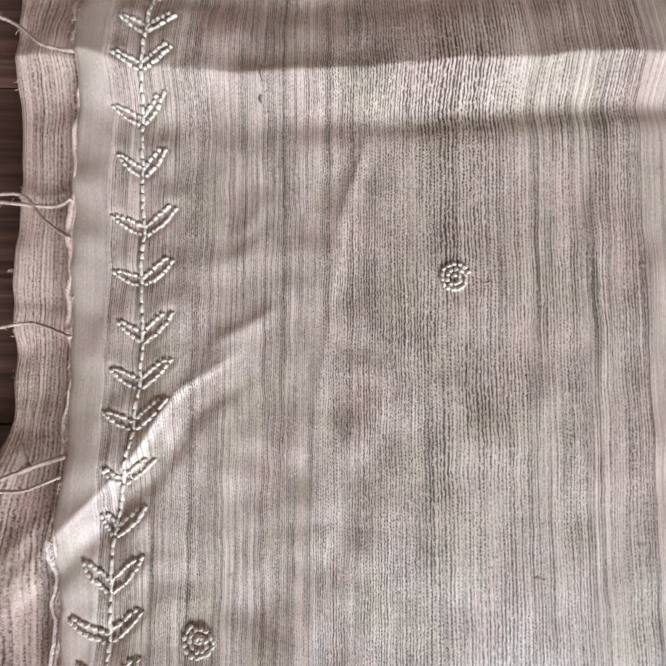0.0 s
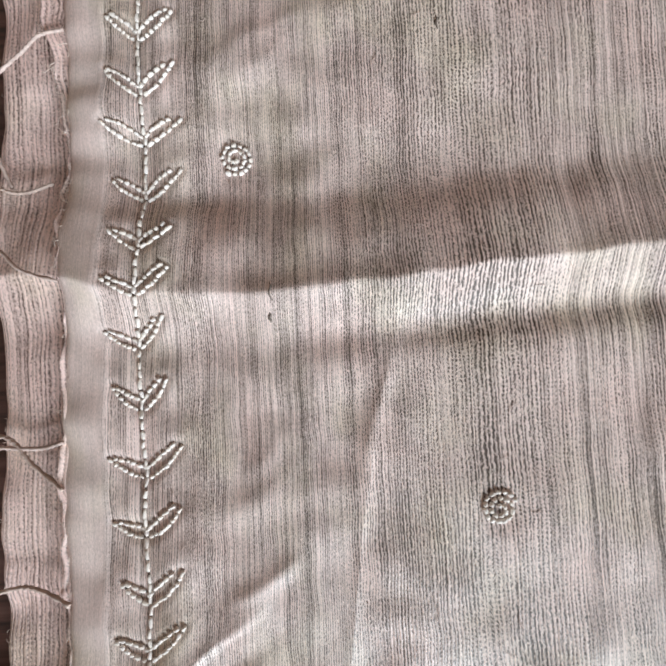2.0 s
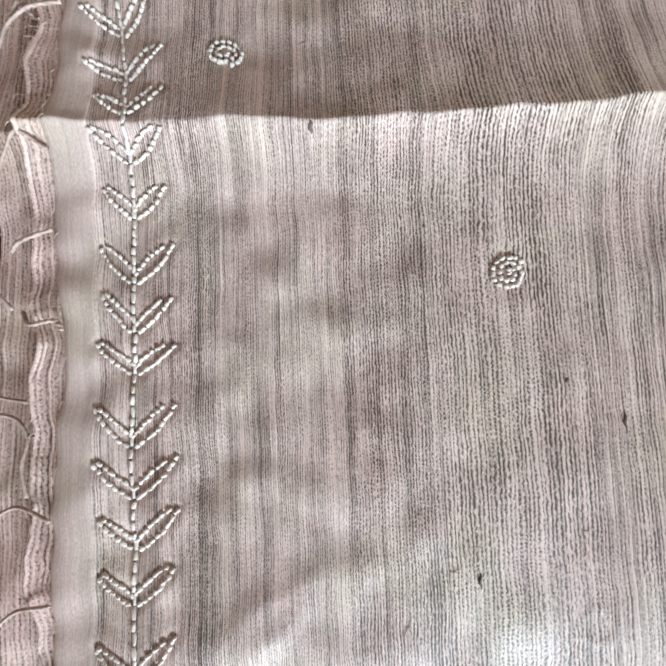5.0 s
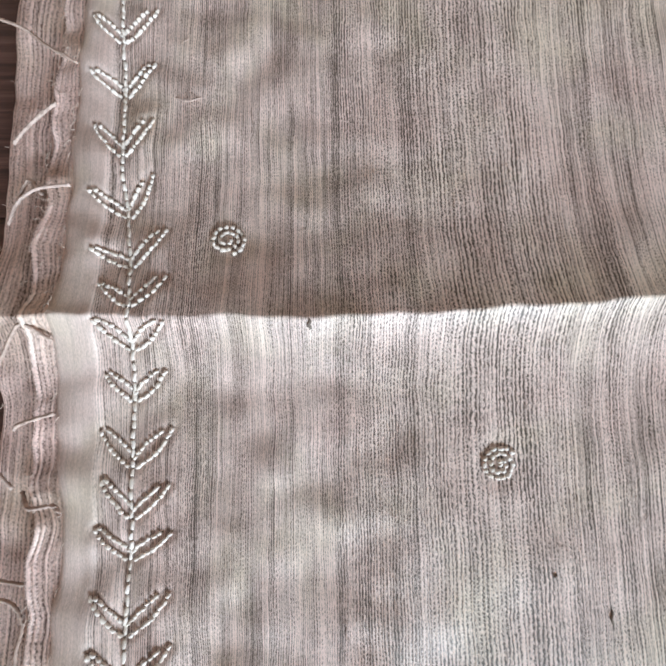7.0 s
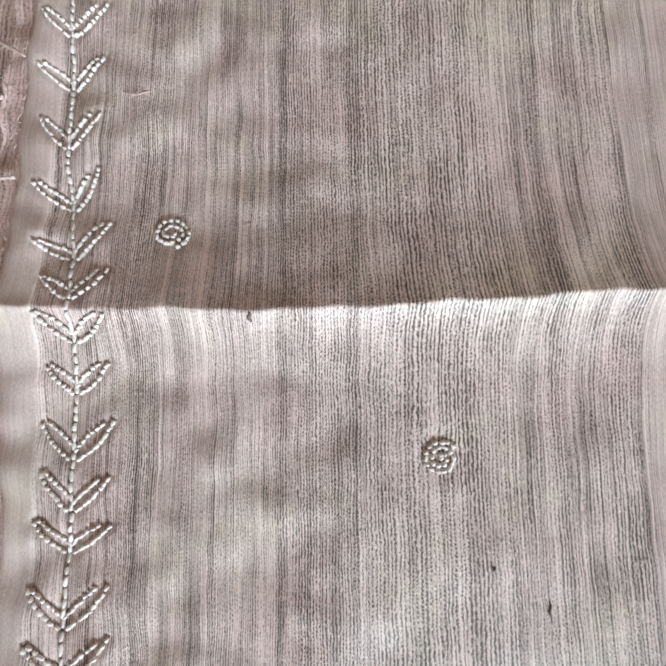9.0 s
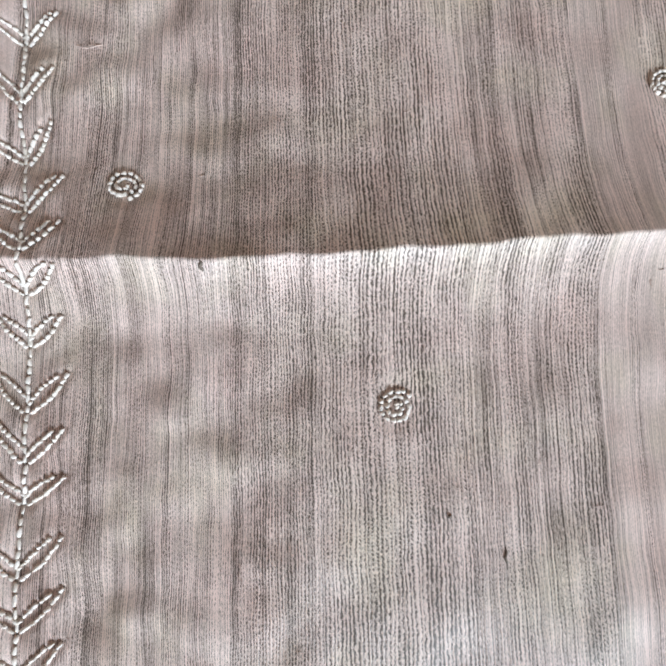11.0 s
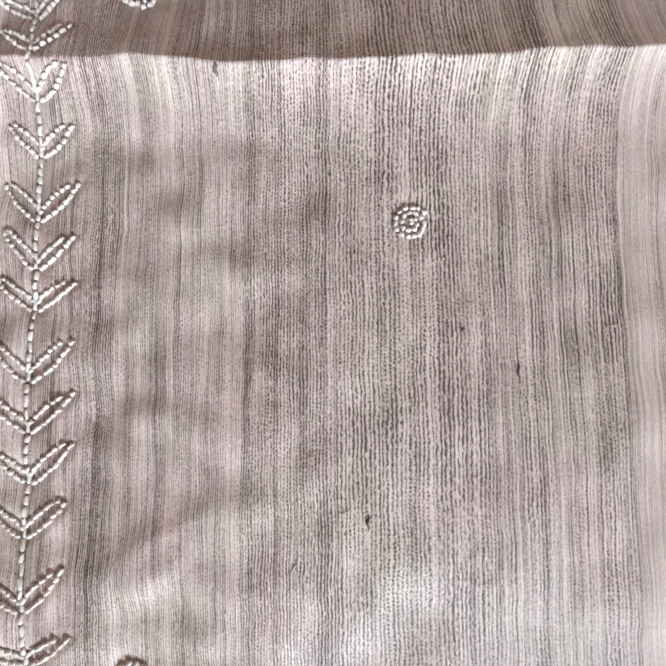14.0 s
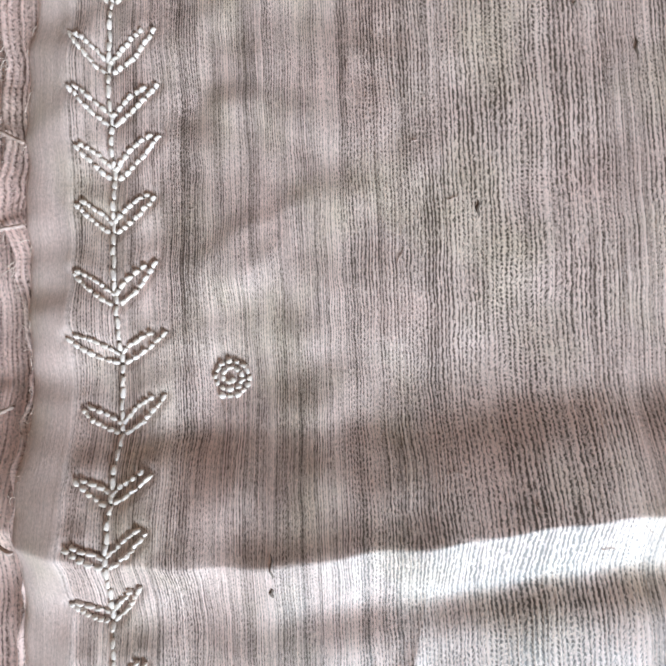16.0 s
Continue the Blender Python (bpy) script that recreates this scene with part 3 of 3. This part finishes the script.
def add_tube(bm, line, radius, around=6, twist=0.0):
    """A round thread along 3D points; with a twist its section is two plies wound round each other."""
    rings, turn = [], 0.0
    for i, p in enumerate(line):
        t = (line[min(i + 1, len(line) - 1)] - line[max(i - 1, 0)]).normalized()
        side = t.cross(Vector((0, 0, 1)))
        side = side.normalized() if side.length > 1e-6 else Vector((1, 0, 0))
        up = side.cross(t)
        if i:
            turn += twist * (line[i] - line[i - 1]).length
        ring = []
        for k in range(around):
            a = 2 * math.pi * k / around
            r = radius * (1 + (0.38 * math.cos(2 * (a - turn)) if twist else 0))
            ring.append(bm.verts.new(p + (side * math.cos(a) + up * math.sin(a)) * r))
        rings.append(ring)
    for a, b in zip(rings, rings[1:]):
        for k in range(around):
            bm.faces.new((a[k], a[(k + 1) % around], b[(k + 1) % around], b[k]))
    bm.faces.new(rings[0][::-1])
    bm.faces.new(rings[-1])


def on_cloth(line, lift):
    return [Vector((p.x, p.y, height(p.x, p.y) + lift)) for p in line]



def sprig(index, root, left_tip, right_tip, next_root):
    bm = bmesh.new()
    root = Vector(root)
    lines = []
    for left, tip in ((True, left_tip), (False, right_tip)):
        lines += list(leaf_lines(root, root + Vector(tip), left, index * 2 + left))
    stem = bend(root, next_root, dice.uniform(-0.02, 0.02), 12)
    # thin dark tubes stand in for the shade between the stitches
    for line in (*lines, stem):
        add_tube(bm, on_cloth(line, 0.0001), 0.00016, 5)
    ob = part("embroidered_sprig", bm, CORE_SHADE, cloth, "two-leaved sprig in white running stitch")
    for line in lines:
        for p, q in along_line(line, dice.uniform(0.0011, 0.0016), 0.0002):
            place_stitch(p, q, dice.uniform(0.00080, 0.00106), ob)
    for p, q in along_line(stem, dice.uniform(0.0019, 0.0025), 0.0003):
        place_stitch(p, q, dice.uniform(0.00078, 0.00102), ob)
    return ob


for i, (root, (lt, rt)) in enumerate(zip(roots, tips)):
    after = roots[i + 1] if i + 1 < len(roots) else root + Vector((0, 0.012))
    sprig(i, root, lt, rt, after)


def rosette(x, y, turn, seed):
    rnd = random.Random(seed)
    bm = bmesh.new()
    line, ends = [], []
    for k in range(86):
        a = turn + k * 0.17
        r = 0.0043 - 0.0034 * (k / 85) ** 1.05 + 0.00012 * math.sin(k * 1.7 + seed)
        line.append(Vector((x + r * math.cos(a) * 1.02, y + r * math.sin(a) * 0.97)))
    # the same dark tube paints shade between the rosette's stitches
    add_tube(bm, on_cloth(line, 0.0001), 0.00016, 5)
    ob = part("embroidered_rosette", bm, CORE_SHADE, cloth, "small round spiral of white stitches")
    for p, q in along_line(line, 0.0013, 0.0003):
        place_stitch(p, q, rnd.uniform(0.00090, 0.00118), ob)
    if seed % 2:
        place_stitch(Vector((x - 0.0005, y - 0.0002)), Vector((x + 0.0006, y + 0.0003)), 0.0009, ob)


for i, (x, y, turn) in enumerate(ROSETTES):
    rosette(x / 1000, y / 1000, turn, 60 + i)


# ---- dark slubs caught in the weave ----
def slub(x, y, length, width):
    bm = bmesh.new()
    n = 9
    line = [Vector((x + 0.0002 * math.sin(i * 1.3), y - length / 2 + length * i / (n - 1))) for i in range(n)]
    rings = on_cloth(line, 0.00008)
    add_tube(bm, rings, width, 6)
    for i, v in enumerate(bm.verts):
        k = i // 6
        f = math.sin(math.pi * (k + 0.35) / (n - 0.3))
        v.co = rings[k] + (v.co - rings[k]) * f
    part("slub", bm, SLUB, cloth, "dark knotted slub in the yarn")


for x, y, length, width in ((-17.4, 68.7, 2.4, 0.38), (-6.5, 246.3, 2.6, 0.5), (27.5, 143.6, 4.0, 0.4), (63.0, 177.2, 4.6, 0.38), (50.1, 186.9, 1.1, 0.4), (-17.0, 74.5, 5.0, 0.25)):
    slub(x / 1000, y / 1000, length / 1000, width / 1000)


# ---- loose yarn ends pulled out of the hem ----
YARNS = (
    ((-98.1, 92), (-91.2, 91.1), (-86.5, 90.5), (-81.1, 87.1), (-75.6, 82.3), (-70.2, 78.9)),
    ((-95.5, 41.7), (-88.5, 41), (-81.6, 40.3), (-73.6, 39.8), (-68.5, 41.3)),
    ((-95.6, 43.2), (-88.6, 43.1), (-82.9, 43), (-79.4, 40.9), (-75.7, 36.2), (-70.3, 30.4)),
    ((-93.5, 5.2), (-86.6, 6.5), (-78.9, 8), (-74.4, 7.4), (-68.8, 4.3)),
    ((-91.3, -35.4), (-84.3, -35.2), (-76.7, -35), (-71.4, -33.1), (-67.3, -30.7)),
    ((-90.8, -35.7), (-84.4, -33), (-78, -30.3), (-69.5, -25.9)),
    ((-78.4, -23.2), (-76.5, -27.6), (-74.7, -30.9)),
)
MORE_YARNS = (
    ((-91.3, 109.8), (-85.6, 105.7), (-82.3, 103.3), (-77.9, 103), (-71.8, 105.6)),
    ((-89.6, 125.8), (-87.3, 119.2), (-84.9, 112.3), (-81.5, 104.4)),
    ((-91.6, 147.2), (-87.5, 152.9), (-83.5, 158.4), (-78.5, 162.3), (-73.4, 163.6), (-67.4, 160.5)),
    ((-76.3, 207.7), (-73.2, 204.4), (-67, 205), (-65.4, 202.7)),
    ((-94.6, 191.7), (-87.7, 190.5), (-83.6, 189.8), (-81.5, 188.1), (-74.3, 186.4)),
    ((-86.1, 227.2), (-83.2, 233.6), (-80.3, 240), (-76.3, 245.3), (-71.7, 247.1), (-67.4, 243.4)),
)
LAST_YARNS = (
    ((-92, 127.4), (-86.4, 132.3), (-79.7, 137.7), (-73.9, 141.8), (-67.9, 143)),
    ((-85.5, 184.8), (-82.5, 184.2), (-76.6, 183), (-73.6, 178.4), (-73.7, 172.5), (-72.4, 165.7)),
    ((-91.7, 222.9), (-87.5, 218.9), (-83.4, 213.9), (-78.7, 208.3)),
    ((-82.9, 273.5), (-80.4, 279.1), (-75.1, 281.9), (-67.1, 282.8)),
    ((-79.3, 222.4), (-76.2, 223.9), (-72.2, 226.4)),
    ((-95.6, 333.9), (-89.2, 331.1), (-82.1, 328), (-76, 322.9), (-68.2, 316.3)),
    ((-83.2, 295.4), (-78, 301.4), (-72.1, 306)),
    ((-80.9, 279), (-78, 284.8), (-74.5, 281.3)),
)


def curve_through(points, n=7):
    pts = [Vector(p) for p in points]
    pts = [pts[0] * 2 - pts[1], *pts, pts[-1] * 2 - pts[-2]]
    out = []
    for a, b, c, d in zip(pts, pts[1:], pts[2:], pts[3:]):
        for i in range(n):
            t = i / n
            out.append(0.5 * ((2 * b) + (c - a) * t + (2 * a - 5 * b + 4 * c - d) * t * t + (3 * b - a - 3 * c + d) * t ** 3))
    return out + [pts[-2]]


def support(x, y):
    """Height of what lies uppermost beside the hem."""
    if x > float(hem_edge(np.array([y]))[0]):
        return height(x, y)
    if x > float(middle_edge(np.array([y]))[0]) - 0.001:
        return height(x, y) - 0.0006
    return height(x, y) - 0.0024


def yarn(points, radius):
    points = [(x / 1000, y / 1000) for x, y in points]
    x, y = points[-1]
    edge = float(hem_edge(np.array([y]))[0])
    if abs(x - edge) < 0.0046:
        points[-1] = (edge + 0.0003, y)
    line = curve_through(points, 10)
    raised = []
    for i, p in enumerate(line):
        f = i / (len(line) - 1)
        raised.append(Vector((p.x, p.y, support(p.x, p.y) + radius * 0.7 + 0.0007 * math.sin(math.pi * f))))
    for k in range(44):
        for a, b, c in zip(raised, raised[1:], raised[2:]):
            eased = 0.25 * a.z + 0.5 * b.z + 0.25 * c.z
            b.z = max(b.z, eased) if k < 30 else eased
    bm = bmesh.new()
    add_tube(bm, raised, radius, 10, 2300.0)
    ob = tagged(part("loose_yarn", bm, LOOSE), "pale twisted cotton yarn end pulled loose from the hem", "yarn", "yarn ends along the hem")
    bm = bmesh.new()
    for _ in range(9):
        i = dice.randrange(2, len(raised) - 2)
        d = Vector((dice.uniform(-1, 1), dice.uniform(-1, 1), dice.uniform(0, 0.4))).normalized() * dice.uniform(0.001, 0.0022)
        add_tube(bm, [raised[i], raised[i] + d * 0.5 + Vector((0, 0, 0.0002)), raised[i] + d], 0.00005, 4)
    tagged(part("stray_fibres", bm, LOOSE, ob), kind="stuff")


for points in (*YARNS, *MORE_YARNS, *LAST_YARNS):
    yarn(points, dice.uniform(0.00038, 0.00048))
yarn(((-40.9, 306.7), (-37.5, 305.2), (-34.3, 306.7)), 0.00013)


# ---- fray along the free edges ----
def fray(edge, lift, v0, v1, count, reach, seed, parent):
    rnd = random.Random(seed)
    bm = bmesh.new()
    for _ in range(count):
        y = rnd.uniform(v0, v1)
        x = float(edge(np.array([y]))[0]) + 0.0004
        n = rnd.randrange(4, 7)
        heading = math.pi + rnd.uniform(-1.3, 1.3)
        p = Vector((x, y, height(x, y) + lift))
        line = [p]
        for _ in range(n):
            heading += rnd.uniform(-1.0, 1.0)
            p = p + Vector((math.cos(heading), math.sin(heading), rnd.uniform(-0.2, 0.15))) * reach * rnd.uniform(0.1, 0.3)
            line.append(p)
        add_tube(bm, line, rnd.uniform(0.00004, 0.00009), 4)
    tagged(part("fringe", bm, FIBRE, parent, "short frayed fibres along the edge"), kind="stuff")


layers = [o for o in scene.objects if o.name.startswith("cloth_layer")]
fray(hem_edge, -0.0002, -0.1, 0.36, 150, 0.0022, 71, cloth)
fray(middle_edge, -0.0008, 0.11, 0.36, 120, 0.003, 72, layers[0])
fray(lower_edge, -0.0054, -0.03, 0.36, 50, 0.0018, 73, layers[1])


# ---- lint and broken fibres lying on the cloth ----
bm = bmesh.new()
rnd = random.Random(91)
for _ in range(70):
    x, y = rnd.uniform(-0.04, 0.11), rnd.uniform(-0.08, 0.335)
    heading, length = rnd.uniform(0, 2 * math.pi), rnd.uniform(0.0012, 0.0034)
    line = []
    for k in range(5):
        line.append(Vector((x, y, height(x, y) + 0.00022)))
        heading += rnd.uniform(-0.7, 0.7)
        x, y = x + math.cos(heading) * length / 4, y + math.sin(heading) * length / 4
    add_tube(bm, line, rnd.uniform(0.00005, 0.00009), 4)
tagged(part("lint", bm, LOOSE), "short pale broken cotton fibres lying on the cloth", "lint", kind="stuff")
